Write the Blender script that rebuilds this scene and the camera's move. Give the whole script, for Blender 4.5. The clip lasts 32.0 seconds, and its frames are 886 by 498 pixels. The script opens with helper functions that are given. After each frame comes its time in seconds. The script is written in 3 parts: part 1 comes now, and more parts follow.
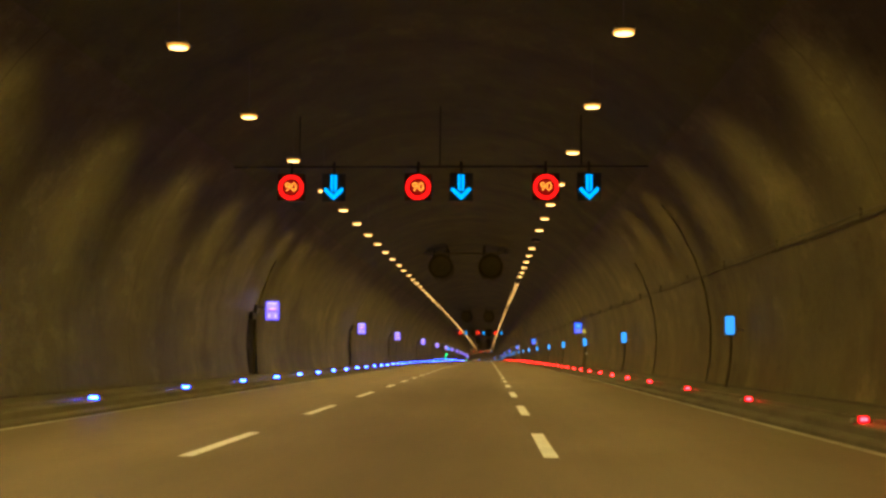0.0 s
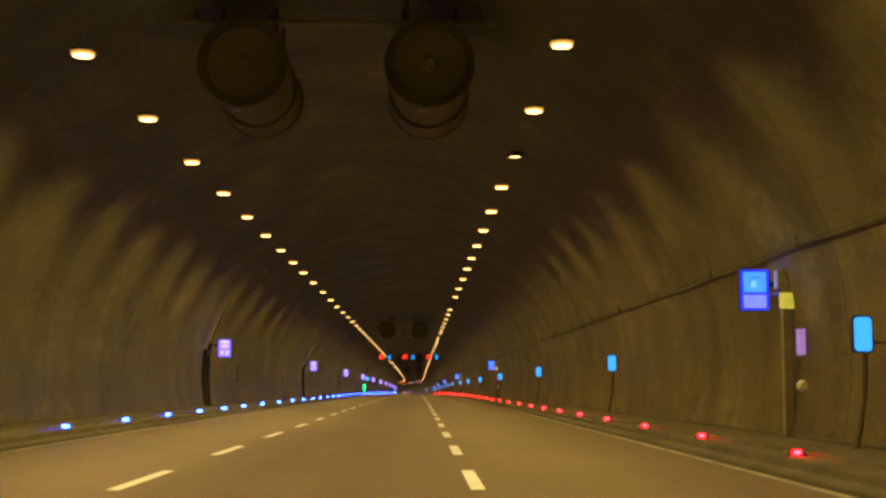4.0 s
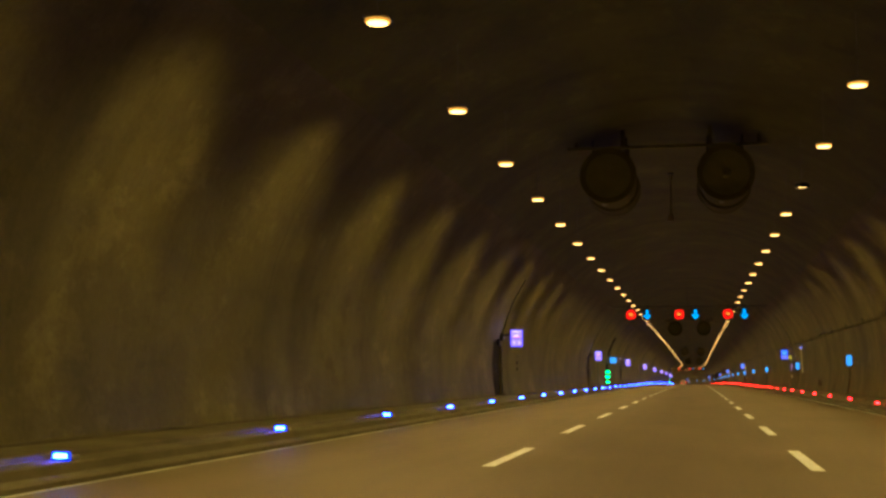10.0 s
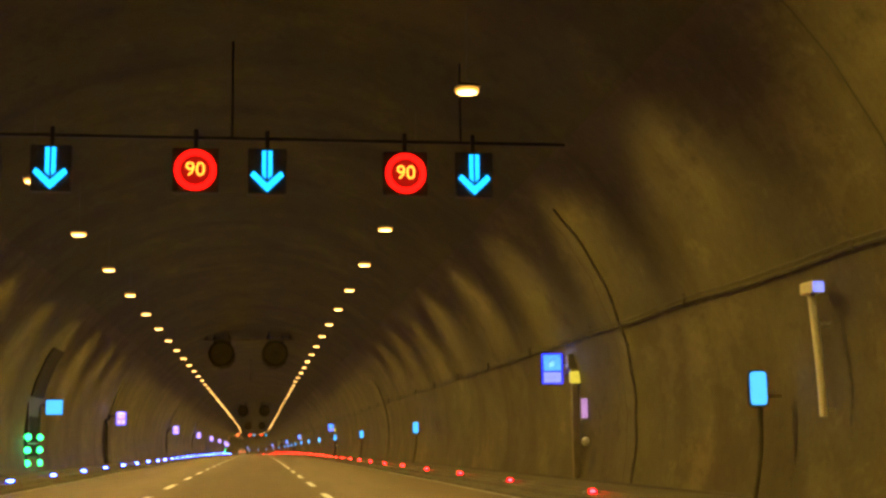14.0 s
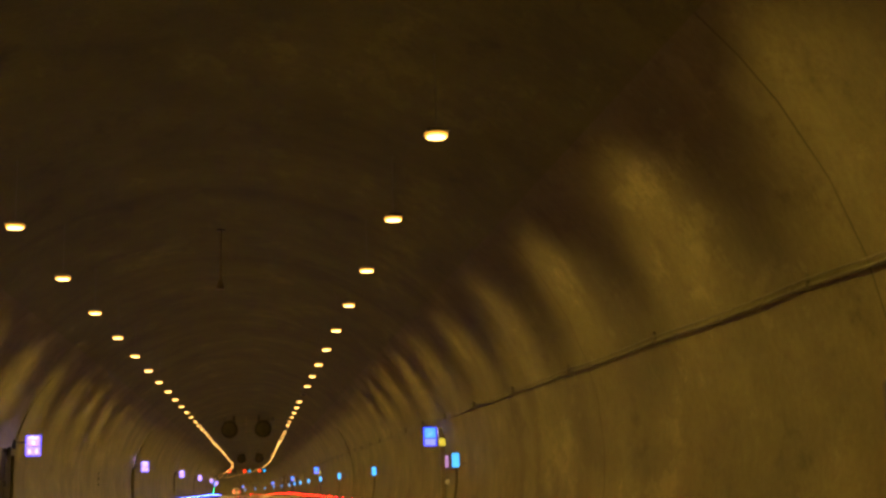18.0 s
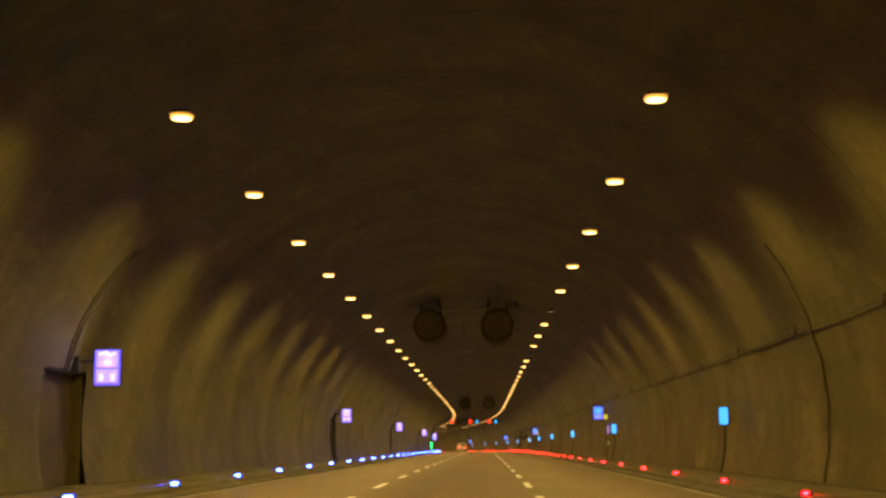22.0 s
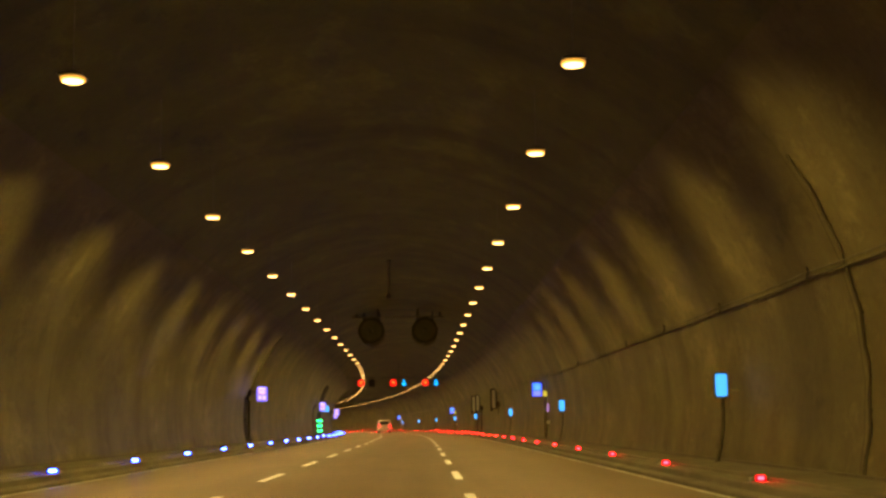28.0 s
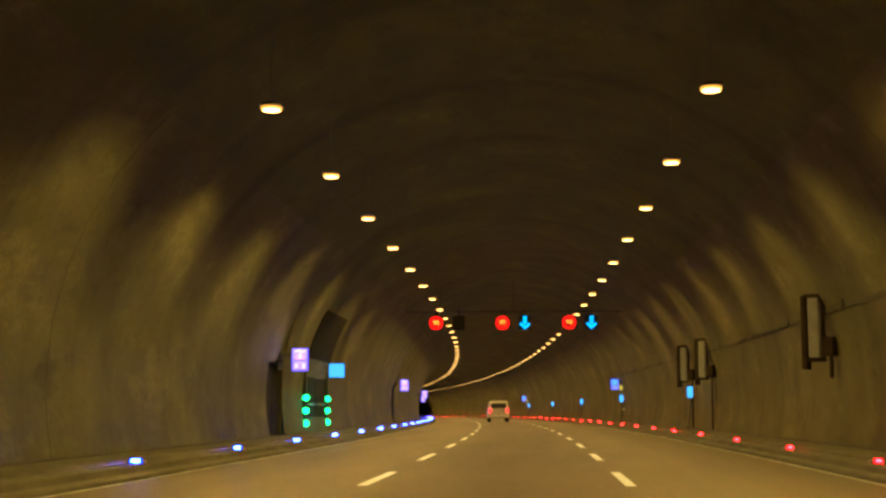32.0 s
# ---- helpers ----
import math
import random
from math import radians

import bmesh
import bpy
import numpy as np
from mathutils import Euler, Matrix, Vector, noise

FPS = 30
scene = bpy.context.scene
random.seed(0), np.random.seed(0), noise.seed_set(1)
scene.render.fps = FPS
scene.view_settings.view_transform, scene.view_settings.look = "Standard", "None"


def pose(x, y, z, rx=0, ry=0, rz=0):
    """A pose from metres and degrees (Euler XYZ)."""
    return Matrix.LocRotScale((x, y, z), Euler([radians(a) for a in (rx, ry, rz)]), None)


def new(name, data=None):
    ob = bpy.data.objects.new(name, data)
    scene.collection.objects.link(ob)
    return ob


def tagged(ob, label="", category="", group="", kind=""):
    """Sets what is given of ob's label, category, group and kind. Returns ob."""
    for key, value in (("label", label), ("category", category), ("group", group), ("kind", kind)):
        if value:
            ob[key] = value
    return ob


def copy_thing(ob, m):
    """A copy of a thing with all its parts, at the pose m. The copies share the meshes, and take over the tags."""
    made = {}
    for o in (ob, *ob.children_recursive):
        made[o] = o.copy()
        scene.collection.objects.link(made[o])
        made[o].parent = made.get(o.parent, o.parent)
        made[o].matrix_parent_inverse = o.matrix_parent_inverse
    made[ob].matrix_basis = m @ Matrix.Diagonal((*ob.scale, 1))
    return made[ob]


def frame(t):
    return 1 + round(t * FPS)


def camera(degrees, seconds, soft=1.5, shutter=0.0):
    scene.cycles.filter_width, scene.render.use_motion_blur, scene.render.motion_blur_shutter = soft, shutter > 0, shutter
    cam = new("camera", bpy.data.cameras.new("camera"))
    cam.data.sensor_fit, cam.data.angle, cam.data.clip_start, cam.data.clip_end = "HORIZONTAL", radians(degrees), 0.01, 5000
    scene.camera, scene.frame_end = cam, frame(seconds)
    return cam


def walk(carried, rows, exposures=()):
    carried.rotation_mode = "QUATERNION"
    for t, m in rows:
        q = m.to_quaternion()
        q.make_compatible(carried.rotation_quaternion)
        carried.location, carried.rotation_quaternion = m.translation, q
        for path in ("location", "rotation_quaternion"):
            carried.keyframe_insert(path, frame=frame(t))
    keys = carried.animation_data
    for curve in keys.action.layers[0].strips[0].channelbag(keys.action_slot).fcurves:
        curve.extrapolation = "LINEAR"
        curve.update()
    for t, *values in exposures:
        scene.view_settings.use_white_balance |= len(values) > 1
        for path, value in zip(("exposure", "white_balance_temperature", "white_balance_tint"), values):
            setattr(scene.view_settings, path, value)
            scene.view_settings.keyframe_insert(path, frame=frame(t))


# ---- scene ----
# Road tunnel: three lanes, straight, then a long bend to the left. y runs along the road, x across it, z up.
BEND_AT, BEND, EASE = 468.2, 0.00077, 60.0      # start of the bend, curvature, length of its easement
CREST = 2.5e-5                                  # the road's gentle vertical curve


def heading(s):
    d = max(s - BEND_AT, 0.0)
    return BEND * d * d / (2 * EASE) if d < EASE else BEND * (d - EASE / 2)


AXIS = [(0.0, 0.0)]
for i in range(1200):
    a = heading(BEND_AT + 0.5 * i + 0.25)
    AXIS.append((AXIS[-1][0] - 0.5 * math.sin(a), AXIS[-1][1] + 0.5 * math.cos(a)))


def place(s, x, z):
    """The point x metres right of the road's middle and z above it, s metres along it."""
    d = s - BEND_AT
    lift = z - CREST / 2 * (s - 230.0) ** 2
    if d <= 0:
        return Vector((x, s, lift))
    i = min(int(d * 2), 1198)
    f = d * 2 - i
    a = heading(s)
    cx = AXIS[i][0] * (1 - f) + AXIS[i + 1][0] * f
    cy = AXIS[i][1] * (1 - f) + AXIS[i + 1][1] * f
    return Vector((cx + x * math.cos(a), BEND_AT + cy + x * math.sin(a), lift))


def at(s, x, z, turn=0.0):
    """The pose of a thing that faces along the road."""
    slope = -math.degrees(CREST * (s - 230.0))
    return Matrix.Translation(place(s, x, z)) @ pose(0, 0, 0, slope, 0, math.degrees(heading(s)) + turn)


# ---- camera: seconds, x, y, yaw, pitch, lean ----
EYE = 1.034
ROWS = [
    (0, 1.175, -11.21, 1.979, 4.560, -0.137), (0.5, 1.193, 2.33, 2.588, 4.716, -0.096), (1, 1.210, 9.33, 3.149, 5.179, -0.179),
    (1.5, 1.240, 15.16, 2.598, 6.303, -0.329), (2, 1.283, 22.14, 0.838, 6.901, 0.066), (2.5, 1.278, 27.98, -0.487, 6.808, 0.406),
    (3, 1.259, 34.87, -1.363, 6.653, 0.373), (3.5, 1.233, 40.73, -1.511, 6.188, 0.043), (5.5, 1.054, 66.35, 1.316, 5.806, 0.163),
    (6, 0.999, 73.34, 2.246, 5.230, 0.019), (6.5, 0.938, 77.52, 3.676, 5.631, 0.256), (7, 0.878, 81.87, 3.691, 4.899, 0.552),
    (7.5, 0.802, 89.47, 3.227, 5.444, 0.467), (8, 0.734, 98.83, 2.983, 5.789, 0.300), (8.5, 0.701, 106.63, 5.467, 6.208, -0.211),
    (9, 0.624, 115.88, 12.138, 6.618, -0.953), (9.5, 0.583, 123.75, 12.646, 5.663, -0.439), (10, 0.530, 133.07, 11.094, 5.564, -0.046),
    (10.5, 0.462, 140.66, 9.122, 6.024, 0.192), (11, 0.412, 150.31, 6.784, 6.667, 0.477), (11.5, 0.390, 158.16, 5.091, 7.135, 0.795),
    (12, 0.340, 167.47, 2.696, 7.523, 0.532), (12.5, 0.312, 175.73, -0.336, 7.339, 0.127), (13, 0.306, 184.99, -4.722, 6.891, 0.223),
    (13.5, 0.355, 192.76, -7.847, 7.503, 0.667), (15.5, 0.564, 226.81, -8.502, 10.502, 0.974), (16, 0.616, 235.80, -8.249, 10.398, 0.825),
    (16.5, 0.656, 243.39, -7.977, 10.228, 0.499), (17, 0.698, 252.37, -7.670, 9.995, 0.491), (17.5, 0.729, 260.05, -8.222, 9.888, 1.187),
    (18, 0.729, 268.51, -8.376, 10.201, 1.373), (18.5, 0.729, 275.88, -7.526, 10.771, 1.437), (19, 0.709, 284.54, -5.102, 10.174, 1.263),
    (19.5, 0.736, 291.76, -1.057, 8.142, 1.356), (20, 0.777, 300.08, 3.071, 7.309, 1.852), (20.5, 0.789, 307.05, 3.267, 8.049, 1.389),
    (21, 0.776, 315.41, 3.167, 8.301, 0.706), (21.5, 0.757, 322.35, 2.701, 8.094, 0.366), (22, 0.778, 330.83, 1.813, 8.542, 0.328),
    (22.5, 0.806, 337.86, 1.060, 9.133, 0.402), (23, 0.848, 346.10, 0.446, 9.496, 0.566), (23.5, 0.883, 353.08, -0.038, 9.429, 0.637),
    (24, 0.911, 361.48, -0.566, 9.120, 0.756), (24.5, 0.953, 368.51, -0.836, 8.755, 0.665), (25, 1.004, 376.89, -1.062, 8.469, 0.672),
    (25.5, 1.056, 383.97, -1.638, 8.363, 0.987), (26, 1.117, 392.55, -1.836, 8.005, 0.970), (26.5, 1.128, 399.70, -1.466, 7.889, 0.893),
    (28.5, 1.138, 431.61, -0.935, 7.618, 0.733), (29, 1.135, 440.29, -1.221, 7.744, 1.193), (29.5, 1.100, 447.60, -1.403, 8.246, 1.330),
    (30, 1.058, 456.40, 0.167, 8.342, 0.700), (30.5, 0.956, 463.91, 2.610, 7.591, 0.610), (31, 0.867, 472.63, 4.325, 7.588, 0.370),
    (31.5, 0.761, 480.01, 4.622, 7.461, -0.075), (32, 0.659, 488.85, 4.831, 7.039, 0.131),
]
cam = camera(37.96, 32.0, soft=2.8)
walk(cam, [(t, pose(x, y, EYE - CREST / 2 * (y - 230.0) ** 2, 0, 0, yaw)
            @ pose(0, 0, 0, 90 + pitch - math.degrees(CREST * (y - 230.0))) @ pose(0, 0, 0, 0, 0, -lean)) for t, x, y, yaw, pitch, lean in ROWS],
     exposures=((0.0, 0.05, 6200, 12), (1.0, -0.08, 6100, 11), (2.0, 0.25, 6000, 13), (3.0, 0.2, 6100, 15), (6.0, 0.27, 6100, 14), (7.0, 0.1, 6100, 14),
                (8.0, 0.32, 6100, 12), (9.0, 0.35, 6100, 11), (10.0, 0.05, 6200, 11), (11.0, 0.4, 6350, 10), (12.0, 0.42, 6600, 11), (13.0, 0.6, 6700, 11), (14.0, 0.75, 6800, 12),
                (16.0, 0.72, 7000, 12), (17.0, 0.8, 7100, 12), (18.0, 0.74, 7000, 13), (19.0, 0.88, 6900, 13), (20.0, 0.38, 6850, 14), (21.0, 0.52, 6800, 14), (22.0, 0.6, 6700, 13),
                (23.0, 0.78, 6750, 15), (24.0, 0.8, 6800, 16), (26.0, 0.62, 6700, 16), (29.0, 0.57, 6500, 14), (30.0, 0.7, 6400, 13), (31.0, 0.45, 6500, 13), (32.0, 0.6, 6400, 12)))

# ---- world: no daylight reaches the tunnel ----
world = bpy.data.worlds.new("world")
world.use_nodes = True
world.node_tree.nodes["Background"].inputs[0].default_value = (0.002, 0.0016, 0.001, 1)
world.node_tree.nodes["Background"].inputs[1].default_value = 0.0
scene.world = world

# ---- lights ----
ROAD_COLOUR = (1.0, 0.66, 0.16)
LAMP_COLOUR, LAMP_POWER = (1.0, 0.666, 0.112), 5.0
BEAM_POWER, ROAD_POWER = 720.0, 1100.0           # watts towards the wall and down to the road
BLUE_POWER, RED_POWER = 150.0, 70.0
BLUE_WATTS, RED_WATTS, GREEN_WATTS = 9.0, 7.0, 14.0  # what the lit markers and exit lights throw at the kerb, road and wall


# ---- materials ----
def shader(name):
    mat = bpy.data.materials.new(name)
    mat.use_nodes = True
    nt = mat.node_tree
    return mat, nt, nt.nodes["Principled BSDF"]


def link(nt, a, b):
    nt.links.new(a, b)


def coords(nt, scale=(1, 1, 1)):
    geo = nt.nodes.new("ShaderNodeNewGeometry")
    mp = nt.nodes.new("ShaderNodeMapping")
    mp.inputs["Scale"].default_value = scale
    link(nt, geo.outputs["Position"], mp.inputs["Vector"])
    return mp.outputs["Vector"]


def noise_tex(nt, vec, scale, detail=4.0, rough=0.6):
    n = nt.nodes.new("ShaderNodeTexNoise")
    n.inputs["Scale"].default_value = scale
    n.inputs["Detail"].default_value = detail
    n.inputs["Roughness"].default_value = rough
    link(nt, vec, n.inputs["Vector"])
    return n.outputs["Fac"]


def ramp(nt, fac, stops):
    r = nt.nodes.new("ShaderNodeValToRGB")
    els = r.color_ramp.elements
    els[0].position, els[0].color = stops[0][0], (*stops[0][1], 1)
    els[1].position, els[1].color = stops[-1][0], (*stops[-1][1], 1)
    for p, c in stops[1:-1]:
        e = els.new(p)
        e.color = (*c, 1)
    link(nt, fac, r.inputs["Fac"])
    return r.outputs["Color"]


def mix(nt, fac, a, b, mode="MIX"):
    m = nt.nodes.new("ShaderNodeMix")
    m.data_type, m.blend_type = "RGBA", mode
    for socket, value in ((m.inputs[0], fac), (m.inputs[6], a), (m.inputs[7], b)):
        if isinstance(value, (int, float)):
            socket.default_value = value
        elif isinstance(value, tuple):
            socket.default_value = (*value, 1)
        else:
            link(nt, value, socket)
    return m.outputs[2]


def bump(nt, bsdf, height, strength, distance=0.02):
    b = nt.nodes.new("ShaderNodeBump")
    b.inputs["Strength"].default_value = strength
    b.inputs["Distance"].default_value = distance
    link(nt, height, b.inputs["Height"])
    link(nt, b.outputs["Normal"], bsdf.inputs["Normal"])


def surface(name, dark, light, scale=3.0, rough=0.7, metal=0.0, relief=0.15, grain=40.0, sheen=0.5):
    """A plain surface with patches and a fine grain."""
    mat, nt, bsdf = shader(name)
    vec = coords(nt)
    big = noise_tex(nt, vec, scale, 5.0)
    fine = noise_tex(nt, vec, grain, 3.0)
    base = ramp(nt, big, ((0.3, dark), (0.7, light)))
    tint = ramp(nt, fine, ((0.3, (0.8, 0.8, 0.8)), (0.7, (1, 1, 1))))
    link(nt, mix(nt, 1.0, base, tint, "MULTIPLY"), bsdf.inputs["Base Color"])
    bsdf.inputs["Roughness"].default_value = rough
    bsdf.inputs["Metallic"].default_value = metal
    bsdf.inputs["Specular IOR Level"].default_value = sheen
    bump(nt, bsdf, fine, relief)
    return mat


def glow(name, colour, power, soft=0.0):
    """A lit panel or lens."""
    mat, nt, bsdf = shader(name)
    bsdf.inputs["Base Color"].default_value = (0.02, 0.02, 0.02, 1)
    bsdf.inputs["Roughness"].default_value = 0.35
    bsdf.inputs["Emission Color"].default_value = (*colour, 1)
    bsdf.inputs["Emission Strength"].default_value = power
    if soft:
        n = noise_tex(nt, coords(nt), 9.0, 2.0)
        c = ramp(nt, n, ((0.25, tuple(v * (1 - soft) for v in colour)), (0.75, colour)))
        link(nt, c, bsdf.inputs["Emission Color"])
    return mat


def lining(name, low, middle, high):
    """Cast concrete: cloudy greys, water streaks that run down it, flaking lime patches, pores and dust."""
    mat, nt, bsdf = shader(name)
    clouds = noise_tex(nt, coords(nt, (0.5, 0.35, 0.5)), 1.0, 7.0, 0.65)
    streak = noise_tex(nt, coords(nt, (0.10, 0.55, 0.08)), 1.0, 3.0, 0.5)
    drip = noise_tex(nt, coords(nt, (0.25, 1.1, 0.2)), 1.0, 6.0, 0.65)
    fine = noise_tex(nt, coords(nt), 9.0, 6.0, 0.7)
    base = ramp(nt, clouds, ((0.25, low), (0.5, middle), (0.75, high)))
    wash = ramp(nt, streak, ((0.3, (0.55, 0.53, 0.48)), (0.47, (0.95, 0.95, 0.94)), (0.66, (1.0, 1.0, 1.0))))
    runs = ramp(nt, drip, ((0.32, (0.6, 0.59, 0.57)), (0.46, (0.97, 0.97, 0.97)), (0.6, (1.0, 1.0, 1.0)), (0.72, (1.3, 1.3, 1.32))))
    grit = ramp(nt, fine, ((0.3, (0.76, 0.76, 0.76)), (0.65, (1, 1, 1))))
    c = mix(nt, 1.0, mix(nt, 0.8, base, wash, "MULTIPLY"), grit, "MULTIPLY")
    c = mix(nt, 0.4, c, runs, "MULTIPLY")
    crust = noise_tex(nt, coords(nt, (0.9, 0.45, 0.7)), 0.7, 8.0, 0.75)
    c = mix(nt, 1.0, c, ramp(nt, crust, ((0.34, (0.55, 0.53, 0.5)), (0.43, (0.95, 0.95, 0.94)), (0.55, (1, 1, 1)), (0.585, (1.3, 1.3, 1.36)), (0.68, (1.55, 1.55, 1.64)))), "MULTIPLY")
    link(nt, c, bsdf.inputs["Base Color"])
    bsdf.inputs["Roughness"].default_value = 0.75
    bump(nt, bsdf, fine, 0.35, 0.03)
    return mat


def asphalt():
    mat, nt, bsdf = shader("asphalt")
    worn = noise_tex(nt, coords(nt, (1.1, 0.03, 1.0)), 1.0, 4.0)
    patch = noise_tex(nt, coords(nt, (0.4, 0.12, 0.4)), 1.3, 6.0)
    stone = noise_tex(nt, coords(nt), 55.0, 3.0, 0.7)
    base = ramp(nt, patch, ((0.3, (0.082, 0.062, 0.046)), (0.7, (0.112, 0.086, 0.064))))
    track = ramp(nt, worn, ((0.35, (0.88, 0.88, 0.88)), (0.65, (1.1, 1.1, 1.1))))
    grit = ramp(nt, stone, ((0.3, (0.6, 0.6, 0.6)), (0.7, (1.25, 1.25, 1.25))))
    link(nt, mix(nt, 1.0, mix(nt, 1.0, base, track, "MULTIPLY"), grit, "MULTIPLY"), bsdf.inputs["Base Color"])
    bsdf.inputs["Roughness"].default_value = 0.68
    bump(nt, bsdf, stone, 0.3, 0.01)
    return mat


LINING = lining("lining_concrete", (0.061, 0.0535, 0.024), (0.106, 0.0925, 0.0425), (0.16, 0.1415, 0.07))
# The vault's shade is put into its colour: the wall lining, darkened.
VAULT = lining("shaded_vault_concrete", (0.045, 0.0465, 0.0068), (0.08, 0.083, 0.0116), (0.124, 0.128, 0.02))
ASPHALT = asphalt()
WALKWAY = surface("walkway_concrete", (0.058, 0.05, 0.04), (0.115, 0.1, 0.08), 0.8, 0.9)
PAINT = surface("road_paint", (0.5, 0.54, 0.66), (0.68, 0.74, 0.9), 2.5, 0.6, relief=0.3)
WORN_PAINT = surface("edge_paint", (0.15, 0.146, 0.15), (0.4, 0.4, 0.42), 1.2, 0.65, relief=0.3)
STEEL = surface("dark_steel", (0.03, 0.03, 0.03), (0.06, 0.058, 0.055), 2.0, 0.5, 0.4)
# Fan tones are lifted to stand in for missing light, the guard's most.
FANBODY = surface("lifted_fan_casing", (0.075, 0.069, 0.028), (0.125, 0.115, 0.047), 1.2, 0.9, 0.0)
FANSTEEL = surface("fan_steel", (0.16, 0.147, 0.066), (0.24, 0.22, 0.105), 1.2, 0.9, 0.0)
ALU = surface("aluminium_housing", (0.22, 0.22, 0.22), (0.34, 0.34, 0.34), 3.0, 0.45, 0.7)
CABLE = surface("black_cable", (0.035, 0.034, 0.032), (0.08, 0.077, 0.07), 3.0, 0.6)
SHUTTER = surface("dark_shutter_and_recess", (0.018, 0.015, 0.012), (0.03, 0.025, 0.02), 1.4, 0.85, sheen=0.1)
JOINT = surface("joint_filler", (0.045, 0.041, 0.02), (0.08, 0.074, 0.035), 1.0, 0.9)
WHITE = surface("white_enamel", (0.6, 0.6, 0.57), (0.78, 0.77, 0.74), 2.0, 0.4)
BOXGREY = surface("grey_box_paint", (0.25, 0.25, 0.25), (0.38, 0.38, 0.37), 2.0, 0.5)
LAMP = glow("lamp_diffuser", (1.0, 0.6, 0.17), LAMP_POWER)
# Added amber glow that imitates the halo round each lamp.
HALO_RIM = glow("lamp_halo_rim", (1.0, 0.43, 0.05), 0.85)
BLUE_LED = glow("blue_led", (0.011, 0.034, 1.0), BLUE_POWER)
RED_LED = glow("red_led", (1.0, 0.0045, 0.006), RED_POWER)
GREEN_LED = glow("green_led", (0.003, 1.0, 0.22), 5.0)
VIOLET = glow("violet_sign_panel", (0.38, 0.25, 1.0), 1.5, 0.3)
PALE = glow("pale_sign_mark", (0.62, 0.5, 1.0), 1.5)
PINK = glow("pink_sign_mark", (0.85, 0.28, 0.75), 1.1)
CYAN = glow("cyan_sign_panel", (0.05, 0.36, 1.0), 1.3)
DEEP = glow("sky_blue_sign_panel", (0.06, 0.3, 1.0), 1.3, 0.3)
YELLOW = glow("yellow_sign_panel", (0.75, 0.6, 0.06), 0.75, 0.3)
BLUE_RIM = glow("blue_sign_edge", (0.02, 0.03, 1.0), 1.2)
VIOLET_RIM = glow("violet_sign_edge", (0.12, 0.08, 1.0), 1.5)
PERIWINKLE = glow("periwinkle_sign_panel", (0.2, 0.24, 1.0), 1.3, 0.3)
MAUVE = glow("mauve_sign_panel", (0.55, 0.28, 0.6), 0.7, 0.3)
# Marker shells glow only to mimic the halo about the lens.
BLUE_HALO = glow("blue_halo_shell", (0.01, 0.06, 1.0), 1.6)
RED_HALO = glow("red_halo_shell", (1.0, 0.002, 0.008), 1.3)
RED_SIGN = glow("red_matrix_ring", (1.0, 0.006, 0.004), 2.2)
RED_FIELD = glow("red_matrix_field", (0.5, 0.004, 0.003), 0.5)
AMBER = glow("amber_matrix_digits", (1.0, 0.3, 0.03), 2.2)
ARROW = glow("blue_matrix_arrow", (0.0, 0.36, 1.0), 1.8)
TAIL = glow("tail_light", (1.0, 0.03, 0.03), 3.5)


# ---- mesh helpers ----
def finish(name, bm, material, parent=None, label="", smooth=False):
    me = bpy.data.meshes.new(name)
    bm.to_mesh(me)
    bm.free()
    me.materials.append(material)
    if smooth:
        for p in me.polygons:
            p.use_smooth = True
    ob = new(name, me)
    if parent is not None:
        ob.parent = parent
    if label:
        ob["label"] = label
    return ob


part = finish


def box(size, centre=(0, 0, 0), bevel=0.0, bm=None):
    bm = bm or bmesh.new()
    made = bmesh.ops.create_cube(bm, size=1.0)["verts"]
    bmesh.ops.scale(bm, vec=size, verts=made)
    bmesh.ops.translate(bm, vec=centre, verts=made)
    if bevel:
        edges = list({e for v in made for e in v.link_edges})
        bmesh.ops.bevel(bm, geom=edges, offset=bevel, segments=2, affect="EDGES", profile=0.5)
    return bm


def tube(radius, length, centre=(0, 0, 0), axis="Z", sides=16, top=None, bm=None):
    bm = bm or bmesh.new()
    m = Matrix.Translation(centre)
    if axis == "X":
        m = m @ Matrix.Rotation(radians(90), 4, "Y")
    elif axis == "Y":
        m = m @ Matrix.Rotation(radians(90), 4, "X")
    bmesh.ops.create_cone(bm, cap_ends=True, segments=sides, radius1=radius, radius2=radius if top is None else top, depth=length, matrix=m)
    return bm


def slab(outline, depth, y=0.0):
    """An outline in x and z, given a thickness along y."""
    bm = bmesh.new()
    front = [bm.verts.new((x, y, z)) for x, z in outline]
    back = [bm.verts.new((x, y + depth, z)) for x, z in outline]
    bm.faces.new(front)
    bm.faces.new(back[::-1])
    n = len(outline)
    for i in range(n):
        bm.faces.new((front[i], back[i], back[(i + 1) % n], front[(i + 1) % n]))
    bmesh.ops.recalc_face_normals(bm, faces=bm.faces)
    return bm


def rounded(w, h, r, n=5):
    out = []
    for cx, cz, a in ((w / 2 - r, h / 2 - r, 0), (-w / 2 + r, h / 2 - r, 90), (-w / 2 + r, -h / 2 + r, 180), (w / 2 - r, -h / 2 + r, 270)):
        for i in range(n + 1):
            b = radians(a + 90 * i / n)
            out.append((cx + r * math.cos(b), cz + r * math.sin(b)))
    return out


